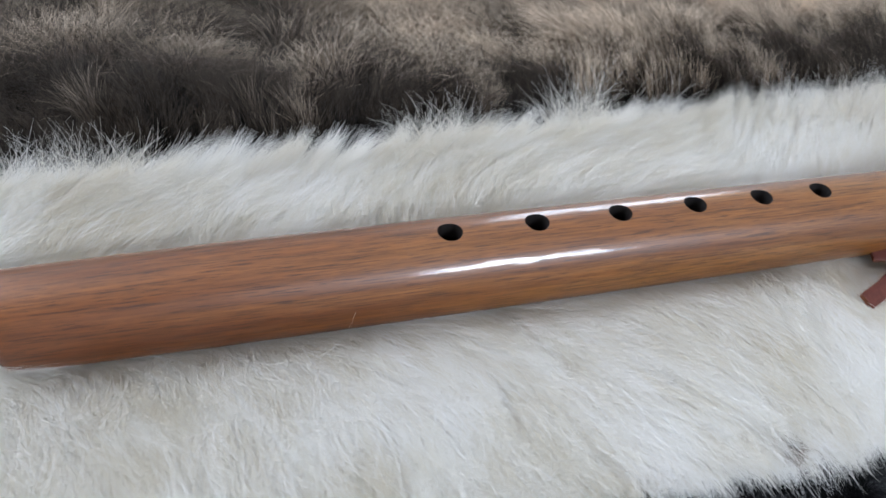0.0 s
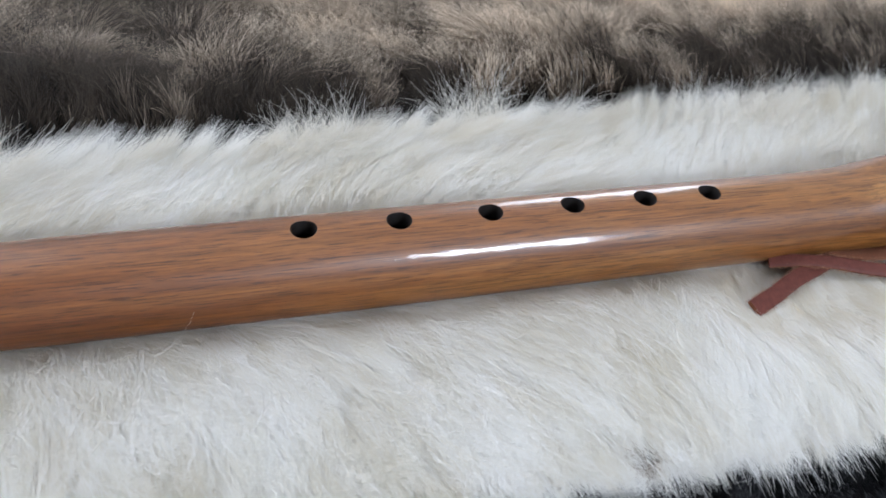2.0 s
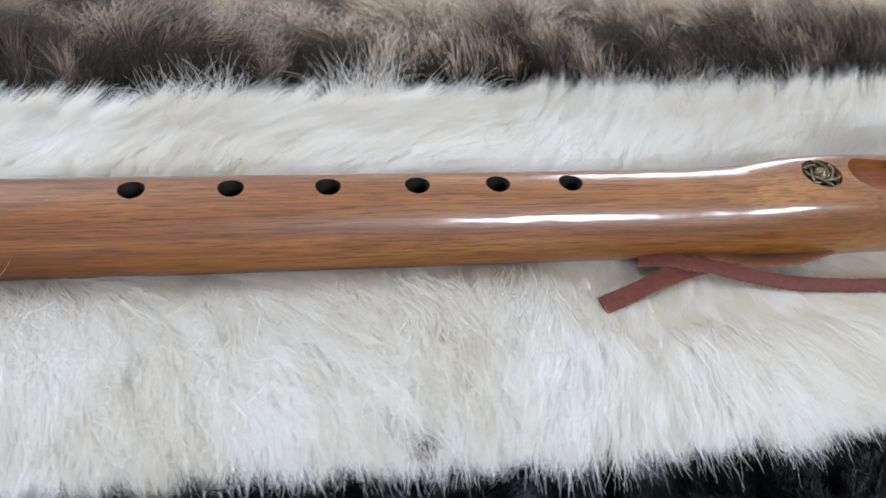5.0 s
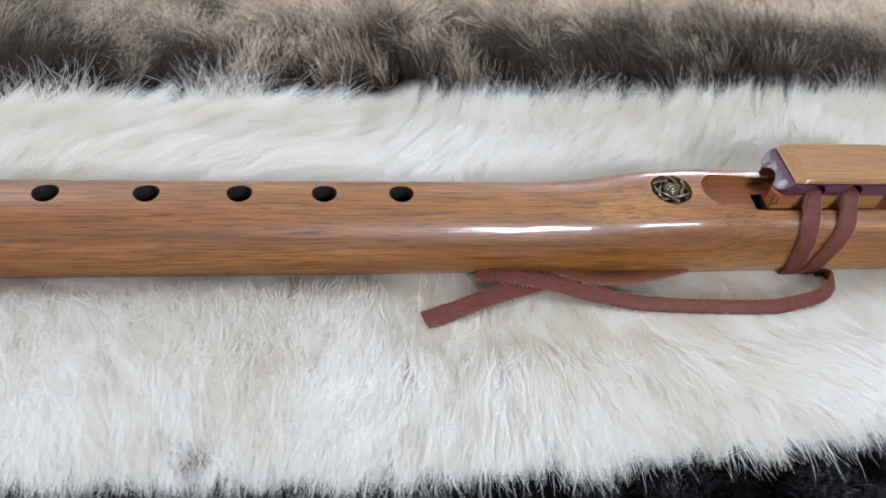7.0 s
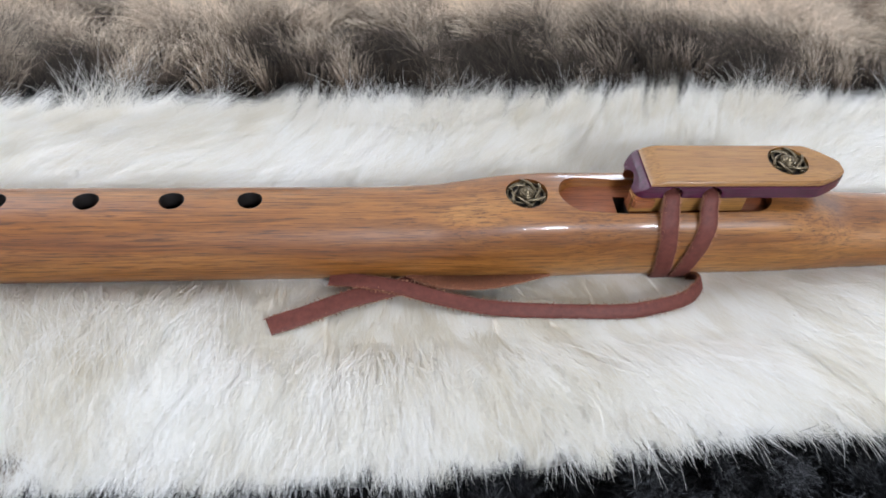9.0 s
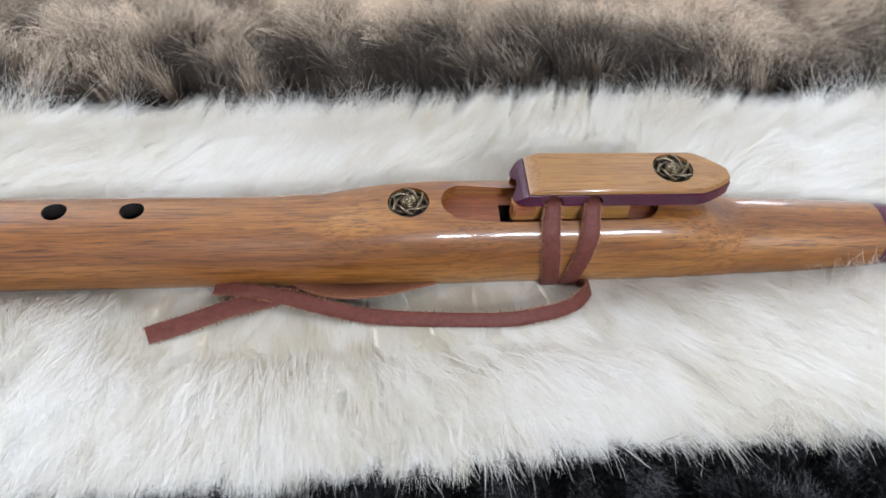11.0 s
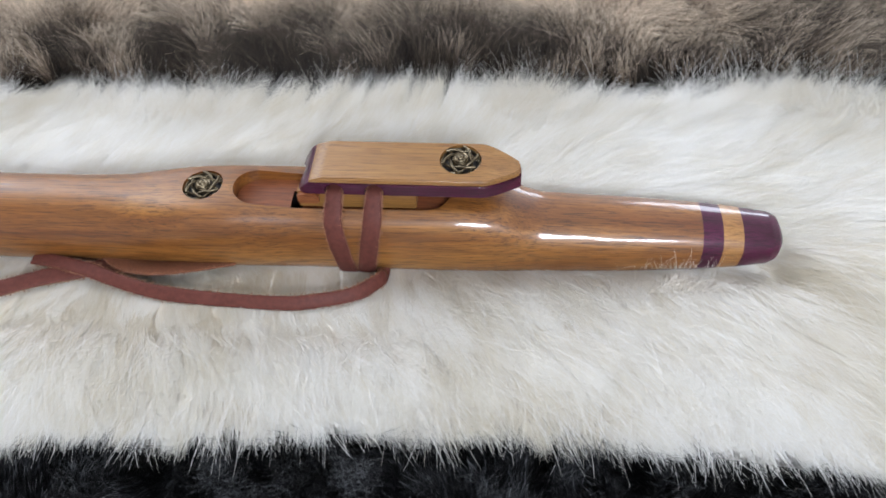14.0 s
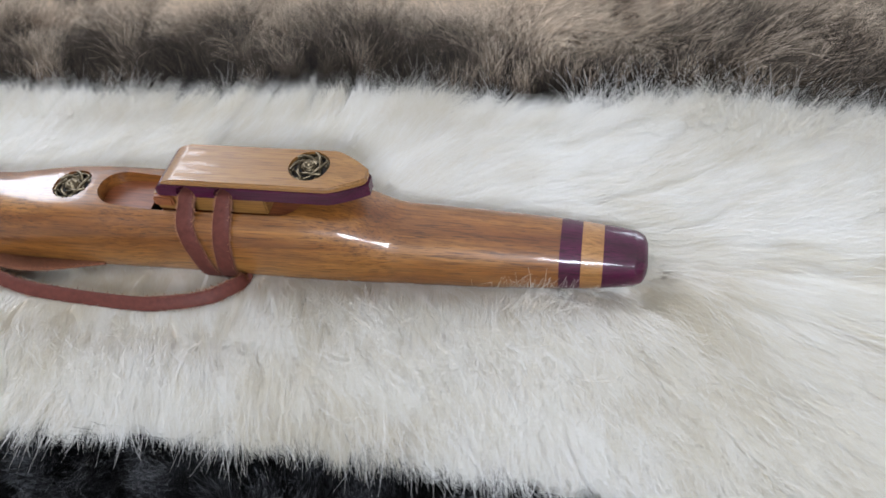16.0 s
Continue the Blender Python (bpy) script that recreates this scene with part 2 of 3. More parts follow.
# ---- flute ----
# along x: half width, height above and below the axis, squareness above and below
AXIS_Y, AXIS_Z = -0.0005, 0.0147
FORM = [
    (-0.1330, 0.0128, 0.0128, 0.0132, 2.2, 2.2),
    (-0.1320, 0.0141, 0.0141, 0.0145, 2.2, 2.2),
    (-0.1300, 0.0146, 0.0146, 0.0150, 2.2, 2.2),
    (-0.0700, 0.0154, 0.0159, 0.0158, 2.1, 2.2),
    (0.0000, 0.0157, 0.0161, 0.0163, 2.05, 2.2),
    (0.1900, 0.0157, 0.0160, 0.0163, 2.05, 2.2),
    (0.2080, 0.0158, 0.0163, 0.0163, 2.3, 2.2),
    (0.2320, 0.0162, 0.0181, 0.0162, 3.6, 2.2),
    (0.2480, 0.0162, 0.0186, 0.0162, 4.0, 2.3),
    (0.3300, 0.0160, 0.0186, 0.0164, 4.0, 2.3),
    (0.3440, 0.0153, 0.0170, 0.0166, 3.2, 2.3),
    (0.3580, 0.0141, 0.0118, 0.0170, 2.3, 2.3),
    (0.3900, 0.0132, 0.0106, 0.0162, 2.2, 2.3),
    (0.4180, 0.0119, 0.0090, 0.0146, 2.2, 2.2),
    (0.4330, 0.0105, 0.0072, 0.0132, 2.2, 2.2),
    (0.4410, 0.0094, 0.0060, 0.0120, 2.2, 2.2),
    (0.4440, 0.0080, 0.0047, 0.0106, 2.2, 2.2),
    (0.4452, 0.0055, 0.0028, 0.0080, 2.2, 2.2),
]
FORM_X = np.array([f[0] for f in FORM])
DENSE = np.linspace(-0.133, 0.4452, 1200)


def profile(k):
    v = np.interp(DENSE, FORM_X, [f[k] for f in FORM])
    s = np.convolve(np.pad(v, 9, mode="edge"), np.ones(19) / 19, "valid")
    edge = np.clip(np.minimum(DENSE + 0.131, 0.441 - DENSE) / 0.006, 0, 1)
    return v * (1 - edge) + s * edge


PROFILES = [profile(k) for k in range(1, 6)]


def sink(x):
    """The blowing end lies a little lower and further back than the rest."""
    a = np.clip((x - 0.243) / 0.035, 0, 1)
    return 0.0023 * a * a * (3 - 2 * a)


def section(x, grow=0.0, sides=72):
    a, up, down, nu, nd = (float(np.interp(x, DENSE, p)) for p in PROFILES)
    ring = []
    for i in range(sides):
        t = 2 * math.pi * i / sides
        c, s = math.cos(t), math.sin(t)
        n, b = (nu, up) if s >= 0 else (nd, down)
        y = (a + grow) * math.copysign(abs(c) ** (2 / n), c)
        z = (b + grow) * math.copysign(abs(s) ** (2 / n), s)
        ring.append((x, AXIS_Y + float(sink(x)) + y, AXIS_Z - float(sink(x)) + z))
    return ring


def top_z(x):
    return AXIS_Z - float(sink(x)) + float(np.interp(x, DENSE, PROFILES[1]))


def flute_length(x0, x1, step=0.0016):
    n = max(2, int((x1 - x0) / step))
    xs = list(np.linspace(x0, x1, n))
    bm = bmesh.new()
    tube_bm(bm, [section(x) for x in xs])
    return bm


HOLES = [0.0, 0.030, 0.0606, 0.0898, 0.1172, 0.1428]
HOLE_Y = 0.0001
flute = empty("wooden_flute", "glossy brown wooden flute with six finger holes, lying on white fur", "flute")

cutters = []
bore = bmesh.new()
tube_bm(bore, round_rings("x", (0, AXIS_Y, AXIS_Z), [(-0.14, 0.0105), (0.238, 0.0105)], 32))
cutters.append(bore)
for hx in HOLES:
    bm = bmesh.new()
    zt = top_z(hx)
    tube_bm(bm, round_rings("z", (hx, HOLE_Y, 0), [(AXIS_Z, 0.0038), (zt - 0.0009, 0.0038), (zt - 0.0002, 0.0041), (zt + 0.004, 0.0056)], 32))
    cutters.append(bm)
NEST_Z, SLOT_Y, MEDAL_Z = top_z(0.28), 0.0003, top_z(0.2372)
slot = []
for i in range(25):
    a = math.pi / 2 + math.pi * i / 24
    slot.append((0.2570 + 0.0084 * math.cos(a), SLOT_Y + 0.0084 * math.sin(a)))
for i in range(25):
    a = -math.pi / 2 + math.pi * i / 24
    slot.append((0.3190 + 0.0077 * math.cos(a), SLOT_Y + 0.0077 * math.sin(a)))
cutters.append(prism_bm(slot, NEST_Z - 0.0036, NEST_Z + 0.01))
cutters.append(prism_bm([(0.2694, -0.0062), (0.2740, -0.0062), (0.2740, 0.0030), (0.2694, 0.0030)], NEST_Z - 0.013, NEST_Z - 0.001))
recess = bmesh.new()
tube_bm(recess, round_rings("z", (0.2372, 0.0003, 0), [(MEDAL_Z - 0.0035, 0.0073), (MEDAL_Z + 0.01, 0.0073)], 40))
cutters.append(recess)

shell = from_bm("body", flute_length(-0.133, 0.4160), WOOD)
carved = carve(shell, cutters, WOOD, 35)
carved.materials.append(BORE_SHADE)
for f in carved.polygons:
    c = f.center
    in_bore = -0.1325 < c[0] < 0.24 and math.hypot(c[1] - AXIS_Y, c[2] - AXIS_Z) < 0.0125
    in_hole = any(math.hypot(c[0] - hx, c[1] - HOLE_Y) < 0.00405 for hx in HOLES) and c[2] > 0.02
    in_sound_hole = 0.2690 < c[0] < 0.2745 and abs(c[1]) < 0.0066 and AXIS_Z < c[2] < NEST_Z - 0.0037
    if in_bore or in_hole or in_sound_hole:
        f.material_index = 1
part("body", carved, flute)
part("band", from_bm("band", flute_length(0.4160, 0.4232, 0.0008), PURPLE, 35), flute, "dark purple hardwood band")
part("ring", from_bm("ring", flute_length(0.4232, 0.4304, 0.0008), PALE, 35), flute, "pale wood ring")
part("mouthpiece", from_bm("mouthpiece", flute_length(0.4304, 0.4452, 0.0005), PURPLE, 35), flute, "rounded dark purple mouthpiece")

inner = [(0.2575 + (x - 0.2575) * 0.98, SLOT_Y + (y - SLOT_Y) * 0.98) for x, y in slot]
part("channel_floor", carve(from_bm("channel_floor", prism_bm(inner, NEST_Z - 0.0042, NEST_Z - 0.0032), RAWWOOD),
     [prism_bm([(0.2694, -0.0062), (0.2740, -0.0062), (0.2740, 0.0030), (0.2694, 0.0030)], NEST_Z - 0.02, NEST_Z + 0.001)], RAWWOOD), flute, "bare reddish wood floor of the air channel")


def medallion(parent, x, y, z, r, turn):
    """A pierced bronze roundel: a rim, six crossing bows and a coiled boss, in a black recess."""
    bm = bmesh.new()
    tube_bm(bm, round_rings("z", (x, y, 0), [(z - 0.0032, r * 1.04), (z - 0.0026, r * 1.04)], 36))
    cup = part("medallion", from_bm("medallion", bm, RECESS_BLACK), parent, "round pierced bronze medallion in a black recess")
    bm = bmesh.new()
    tube_bm(bm, round_rings("z", (x, y, z - 0.0026), [(0.0, 0.96 * r), (0.0010, 0.99 * r), (0.0014, 0.97 * r), (0.0014, 0.92 * r), (0.0006, 0.90 * r)], 40), False)
    part("rim", from_bm("rim", bm, BRONZE), cup)
    for k in range(6):
        a0 = turn + k * math.pi / 3
        pts = []
        for i in range(15):
            u = i / 14
            ang = a0 + 2.5 * u
            rad = r * (0.92 - 0.40 * math.sin(math.pi * u))
            pts.append(np.array((x + rad * math.cos(ang), y + rad * math.sin(ang), z - 0.0014 + 0.0011 * u - 0.0005 * math.sin(2 * math.pi * u))))
        bm = bmesh.new()
        tube_bm(bm, wire_rings(pts, 0.075 * r, 7))
        part("bow", from_bm("bow", bm, BRONZE, 60), cup)
    bm = bmesh.new()
    tube_bm(bm, round_rings("z", (x, y, z - 0.0020), [(0, 0.42 * r), (0.0016, 0.42 * r), (0.0020, 0.38 * r), (0.0018, 0.31 * r), (0.0024, 0.29 * r), (0.0026, 0.22 * r), (0.0024, 0.18 * r), (0.0030, 0.14 * r), (0.0033, 0.04 * r)], 24))
    part("boss", from_bm("boss", bm, BRONZE, 60), cup)
    return cup


medallion(flute, 0.2372, 0.0003, MEDAL_Z + 0.0002, 0.0070, 0.3)

# ---- block tied on the flute ----
BLOCK_Y = 0.0041
block = empty("flute_block", "carved block of brown and purple wood tied on the flute", "flute block")
BASE_Z, MID_Z, LID_Z, TOP_Z = NEST_Z - 0.0030, NEST_Z + 0.0046, NEST_Z + 0.0097, NEST_Z + 0.0122


def block_outline(w, x0=0.2735, shrink=0.0):
    half = [(x0 + 0.0040 * (1 - math.sin(a)), w - 0.0040 * (1 - math.cos(a))) for a in (radians(90 - 15 * k) for k in range(7))] + [(0.3380, w)]
    for i in range(1, 9):
        u = i / 8
        half.append((0.3380 + 0.0125 * u, w - (w - 0.0030) * u ** 1.35))
    half.append((0.3514 - shrink, 0.0022))
    top = [(x - (shrink if x > 0.35 else 0), BLOCK_Y + y) for x, y in half]
    bottom = [(x - (shrink if x > 0.35 else 0), BLOCK_Y - y) for x, y in reversed(half)]
    return top + bottom


def sloped(bm):
    """Cuts the sloping foot end."""
    corners = [Vector((0.2737, 0, MID_Z + 0.0006)), Vector((0.2762, 0, LID_Z - 0.0012)), Vector((0.2792, 0, LID_Z + 0.0012)), Vector((0.2836, 0, TOP_Z))]
    for lo, hi in zip(corners, corners[1:]):
        d = hi - lo
        nrm = Vector((-d.z, 0, d.x)).normalized()
        got = bmesh.ops.bisect_plane(bm, geom=bm.verts[:] + bm.edges[:] + bm.faces[:], plane_co=lo, plane_no=nrm, clear_outer=True)
        edges = [e for e in got["geom_cut"] if isinstance(e, bmesh.types.BMEdge)]
        if edges:
            bmesh.ops.holes_fill(bm, edges=edges)
        bmesh.ops.recalc_face_normals(bm, faces=bm.faces)
    return bm


def drooped(bm):
    """Lets the pointed end fall away a little."""
    for v in bm.verts:
        v.co.z -= 0.0016 * min(1.0, max(0.0, (v.co.x - 0.334) / 0.017)) ** 1.5
    return bm


def softened(bm, width, segments=2):
    sharp = [e for e in bm.edges if len(e.link_faces) == 2 and e.calc_face_angle(0) > radians(28)]
    bmesh.ops.bevel(bm, geom=sharp, offset=width, segments=segments, affect="EDGES", clamp_overlap=True)
    return bm


def arch():
    bm = bmesh.new()
    tube_bm(bm, round_rings("x", (0, BLOCK_Y, MID_Z - 0.0030), [(0.262, 0.0058), (0.2750, 0.0054), (0.2800, 0.0044), (0.2840, 0.0026)], 28))
    return bm


def notch(x):
    bm = bmesh.new()
    tube_bm(bm, round_rings("y", (x, BLOCK_Y, MID_Z + 0.0016), [(-0.014, 0.0034), (0.014, 0.0034)], 24))
    return bm


body = from_bm("core", drooped(softened(sloped(prism_bm(block_outline(0.0098), MID_Z, LID_Z)), 0.0014, 3)), PURPLE)
part("core", carve(body, [arch(), notch(0.2868), notch(0.3008)], PURPLE, 30), block, "purple hardwood layer with two tie notches")
lid_hole = bmesh.new()
tube_bm(lid_hole, round_rings("z", (0.3303, BLOCK_Y + 0.0012, 0), [(LID_Z - 0.0006, 0.0072), (TOP_Z + 0.01, 0.0072)], 40))
lid = from_bm("lid", drooped(softened(sloped(prism_bm(block_outline(0.0098, 0.2735, 0.0002), LID_Z, TOP_Z)), 0.0011, 3)), CAPWOOD)
part("lid", carve(lid, [lid_hole], CAPWOOD, 30), block, "honey-brown wood lid with bevelled edges")
foot = [(0.2730, BLOCK_Y - 0.0090), (0.3150, BLOCK_Y - 0.0090), (0.3150, BLOCK_Y + 0.0068), (0.2730, BLOCK_Y + 0.0068)]
foot = [(x, max(SLOT_Y - 0.0079, min(SLOT_Y + 0.0076, y))) for x, y in foot]
base = carve(from_bm("base", softened(prism_bm(foot, BASE_Z, MID_Z), 0.0005), CAPWOOD), [arch()], CAPWOOD, 30)
base.materials.append(RAWWOOD)
for f in base.polygons:
    c = f.center
    hollow = c[0] < 0.2850 and math.hypot(c[1] - BLOCK_Y, c[2] - MID_Z + 0.0030) < 0.0060 and c[2] < MID_Z - 0.0001
    if hollow or f.normal[0] < -0.6:
        f.material_index = 1
part("base", base, block, "brown wood base sitting in the channel")
heel = [(0.2733, SLOT_Y - 0.0070), (0.2810, SLOT_Y - 0.0070), (0.2810, BLOCK_Y + 0.0078), (0.2752, BLOCK_Y + 0.0078), (0.2733, BLOCK_Y + 0.0050)]
part("heel", carve(from_bm("heel", softened(prism_bm(heel, NEST_Z + 0.0003, MID_Z - 0.0003), 0.0006), RAWWOOD), [arch()], RAWWOOD, 30), block, "scooped bare reddish wood end")
medallion(block, 0.3303, BLOCK_Y + 0.0012, TOP_Z + 0.0003, 0.0070, 0.0)

# ---- leather tie ----
tie = empty("leather_tie", "reddish-brown leather lace wrapped round the flute, tails on the fur", "leather lace")
STRAP_W, STRAP_T = 0.0064, 0.0014


def strap(name, path, outs, width=STRAP_W, label="", pinch=0):
    """A flat leather lace along a path; outs are the directions its smooth face looks."""
    pts, ups = smooth_path(path), smooth_path(outs)
    rng = np.random.default_rng(len(path) * 7 + int(abs(path[0][0]) * 1e5))
    bm, edge_pts, rings = bmesh.new(), [], []
    taper = lambda i: 0.72 + 0.28 * min(1.0, i / pinch) ** 0.7 if pinch else 1.0
    for i, p in enumerate(pts):
        d = pts[min(i + 1, len(pts) - 1)] - pts[max(i - 1, 0)]
        d = d / np.linalg.norm(d)
        u = ups[i] - d * (ups[i] @ d)
        u = u / np.linalg.norm(u)
        s = np.cross(d, u)
        w1, w2 = (width / 2 * (1 + 0.02 * math.sin(i * 0.31) + rng.uniform(-0.015, 0.015)) * taper(i) for _ in range(2))
        t = STRAP_T / 2
        ring = [p + s * w1 * a + u * t * b for a, b in ((1.0, -0.5), (1.0, 0.5), (0.86, 1.0), (0.4, 1.12))]
        ring += [p - s * w2 * a + u * t * b for a, b in ((0.4, 1.12), (0.86, 1.0), (1.0, 0.5), (1.0, -0.5), (0.86, -1.0))]
        ring.append(p + s * w1 * 0.86 - u * t)
        rings.append([tuple(q) for q in ring])
        edge_pts.append((p + s * w1, s, u))
        edge_pts.append((p - s * w2, -s, u))
    tube_bm(bm, rings)
    ob = part(name, from_bm(name, bm, LEATHER, 50), tie, label)
    ob.data.materials.append(SUEDE)
    for f in ob.data.polygons:
        c = f.center
        k = min(range(0, len(pts), 2), key=lambda q: (pts[q][0] - c[0]) ** 2 + (pts[q][1] - c[1]) ** 2 + (pts[q][2] - c[2]) ** 2)
        u = ups[k] / np.linalg.norm(ups[k])
        if abs(np.array(f.normal) @ u) < 0.35 or np.array(f.normal) @ u < -0.6:
            f.material_index = 1
    bm = bmesh.new()
    for p, s, u in edge_pts:
        for _ in range(12):
            q = p + rng.uniform(-1, 1, 3) * 0.0005 + u * rng.uniform(-0.0006, 0.0005) - s * 0.0002
            tip = q + s * rng.uniform(0.0, 0.0006) + rng.uniform(-1, 1, 3) * 0.0007
            side = np.cross(s, u) * 0.00014
            bm.faces.new([bm.verts.new(tuple(v)) for v in (q - side, q + side, tip)])
    me = bpy.data.meshes.new("frayed_edge")
    bm.to_mesh(me)
    bm.free()
    finish(me, FIBRE)
    tagged(part("frayed_edge", me, ob, "loose pale leather fibres"), kind="stuff")
    return ob


def hug(x_top, x_low, notch_x):
    """Out of a notch, over the base and down round the near side of the flute."""
    path = [(notch_x, -0.0005, MID_Z + 0.0008), (notch_x, -0.0056, MID_Z + 0.0006), ((notch_x + x_top) / 2, -0.0086, MID_Z - 0.0026)]
    outs = [(0, -0.3, 1), (0, -0.7, 0.8), (0, -1, 0.45)]
    for a, f in ((48, 0.0), (30, 0.25), (10, 0.5), (-12, 0.72), (-35, 0.9), (-60, 1.0), (-85, 1.05)):
        x = x_top + (x_low - x_top) * f
        ring = section(x, 0.0009, 360)
        p = min(ring, key=lambda q: abs(math.degrees(math.atan2(q[2] - AXIS_Z + sink(x), AXIS_Y + sink(x) - q[1])) - a))
        path.append(p)
        outs.append((0, -math.cos(radians(a)), math.sin(radians(a))))
    return path, outs


strap("wrap", *hug(0.2862, 0.2893, 0.2868), pinch=34)
strap("wrap", *hug(0.3000, 0.2952, 0.3008), pinch=34)
strap("tail", [(0.2985, -0.008, -0.0005), (0.3025, -0.0160, 0.0045), (0.3010, -0.0215, 0.0072), (0.2940, -0.0280, 0.0082), (0.2820, -0.0320, 0.0088), (0.2680, -0.0340, 0.0090),
               (0.2400, -0.0330, 0.0092), (0.2220, -0.0312, 0.0094), (0.2070, -0.0272, 0.0096), (0.1930, -0.0225, 0.0100), (0.1800, -0.0190, 0.0095), (0.1690, -0.0160, 0.0075)],
      [(-0.1, -0.9, 0.5), (0.5, -0.7, 0.6), (0.5, -0.6, 0.6), (0.1, -0.75, 0.65), (0, -0.75, 0.65), (0, -0.7, 0.7), (0, -0.65, 0.75), (0, -0.6, 0.8), (0, -0.5, 0.85), (0, -0.3, 0.95), (0, -0.2, 1), (0, -0.2, 1)],
      width=0.0051, label="long leather tail looping on the fur")
strap("tail", [(0.1495, -0.0372, 0.0090), (0.1600, -0.0328, 0.0088), (0.1740, -0.0262, 0.0080), (0.1860, -0.0215, 0.0068), (0.1960, -0.0178, 0.0055), (0.2080, -0.0150, 0.0050)],
      [(0, -0.35, 0.95), (0, -0.35, 0.95), (0, -0.3, 0.95), (0, -0.3, 1), (0, -0.3, 1), (0, -0.3, 1)], width=0.0062, label="cut end of the leather lace")
strap("knot_flap", [(0.1980, -0.0110, 0.0050), (0.2080, -0.0178, 0.0076), (0.2190, -0.0196, 0.0084), (0.2310, -0.0172, 0.0076), (0.2450, -0.0120, 0.0050)],
      [(0, -0.5, -0.8), (0, -0.45, -0.9), (0, -0.45, -0.9), (0, -0.45, -0.9), (0, -0.5, -0.8)], 0.0105, "rough suede side of the lace by the flute")


# ---- furs ----
TABLE = np.random.default_rng(5).random((8, 128, 128))


def field(x, y, size, k):
    """Smooth random field, about 0 to 1, with bumps of that size."""
    u, v = np.asarray(x) / size + 31.7 * (k + 1), np.asarray(y) / size + 17.3 * (k + 1)
    i, j = np.floor(u).astype(int), np.floor(v).astype(int)
    fu, fv = u - i, v - j
    fu, fv = fu * fu * (3 - 2 * fu), fv * fv * (3 - 2 * fv)
    t = TABLE[k % 8]
    g = lambda a, b: t[a % 128, b % 128]
    return (g(i, j) * (1 - fu) + g(i + 1, j) * fu) * (1 - fv) + (g(i, j + 1) * (1 - fu) + g(i + 1, j + 1) * fu) * fv


def back_edge(x):
    return np.interp(x, [-0.2, -0.137, -0.03, 0.03, 0.08, 0.15, 0.22, 0.31, 0.39, 0.46, 0.52, 0.7], [0.053, 0.056, 0.062, 0.065, 0.071, 0.070, 0.067, 0.075, 0.070, 0.080, 0.073, 0.075])


def front_edge(x):
    return np.interp(x, [-0.2, 0.05, 0.14, 0.2, 0.26, 0.31, 0.41, 0.5, 0.7], [-0.091, -0.091, -0.094, -0.0925, -0.0885, -0.0855, -0.086, -0.093, -0.1])


def white_ground(x, y):
    past = np.clip(np.maximum(x - 0.438, -0.128 - x) / 0.03, 0, 1)
    a = np.clip((np.abs(y + 0.001) - 0.004) / 0.046, 0.75 * past, 1)
    z = -0.0014 + np.where(y > 0, 0.0075, 0.0105) * a ** 0.8 * (1.2 - 0.2 * a)
    return z + 0.004 * (field(x, y, 0.05, 1) - 0.5) * a


def brown_ground(x, y):
    edge = np.clip((0.15 - y) / 0.06, 0, 1)
    return -0.001 + 0.008 * edge + 0.008 * (field(x, y, 0.09, 2) - 0.4)


def black_ground(x, y):
    return -0.003 + 0.0045 * np.clip((x - 0.2) / 0.08, 0, 1) * np.clip((0.56 - x) / 0.1, 0, 1) + 0.006 * (field(x, y, 0.07, 3) - 0.5)


def backing(name, ground, x0, x1, lo, hi, mat, label, step=0.006):
    """The hide of a fur: a sheet with thickness that follows the ground."""
    xs = np.arange(x0, x1, step)
    n = 34 if hi(0.0) - lo(0.0) > 0.1 else 16
    verts, faces = [], []
    for x in xs:
        for j in range(n):
            y = float(lo(x) + (hi(x) - lo(x)) * j / (n - 1))
            verts.append((x, y, float(ground(np.array(x), np.array(y)))))
    top = len(verts)
    verts += [(x, y, -0.0138) for x, y, z in verts]
    m = len(xs)
    for i in range(m - 1):
        for j in range(n - 1):
            a = i * n + j
            faces.append((a, a + n, a + n + 1, a + 1))
            faces.append((top + a, top + a + 1, top + a + n + 1, top + a + n))
    rim = [i * n for i in range(m)] + [(m - 1) * n + j for j in range(1, n)] + [i * n + n - 1 for i in range(m - 2, -1, -1)] + [j for j in range(n - 2, 0, -1)]
    for a, b in zip(rim, rim[1:] + rim[:1]):
        faces.append((b, a, top + a, top + b))
    ob = new(name, mesh_of(name, verts, faces, mat))
    return tagged(ob, label, "fur")


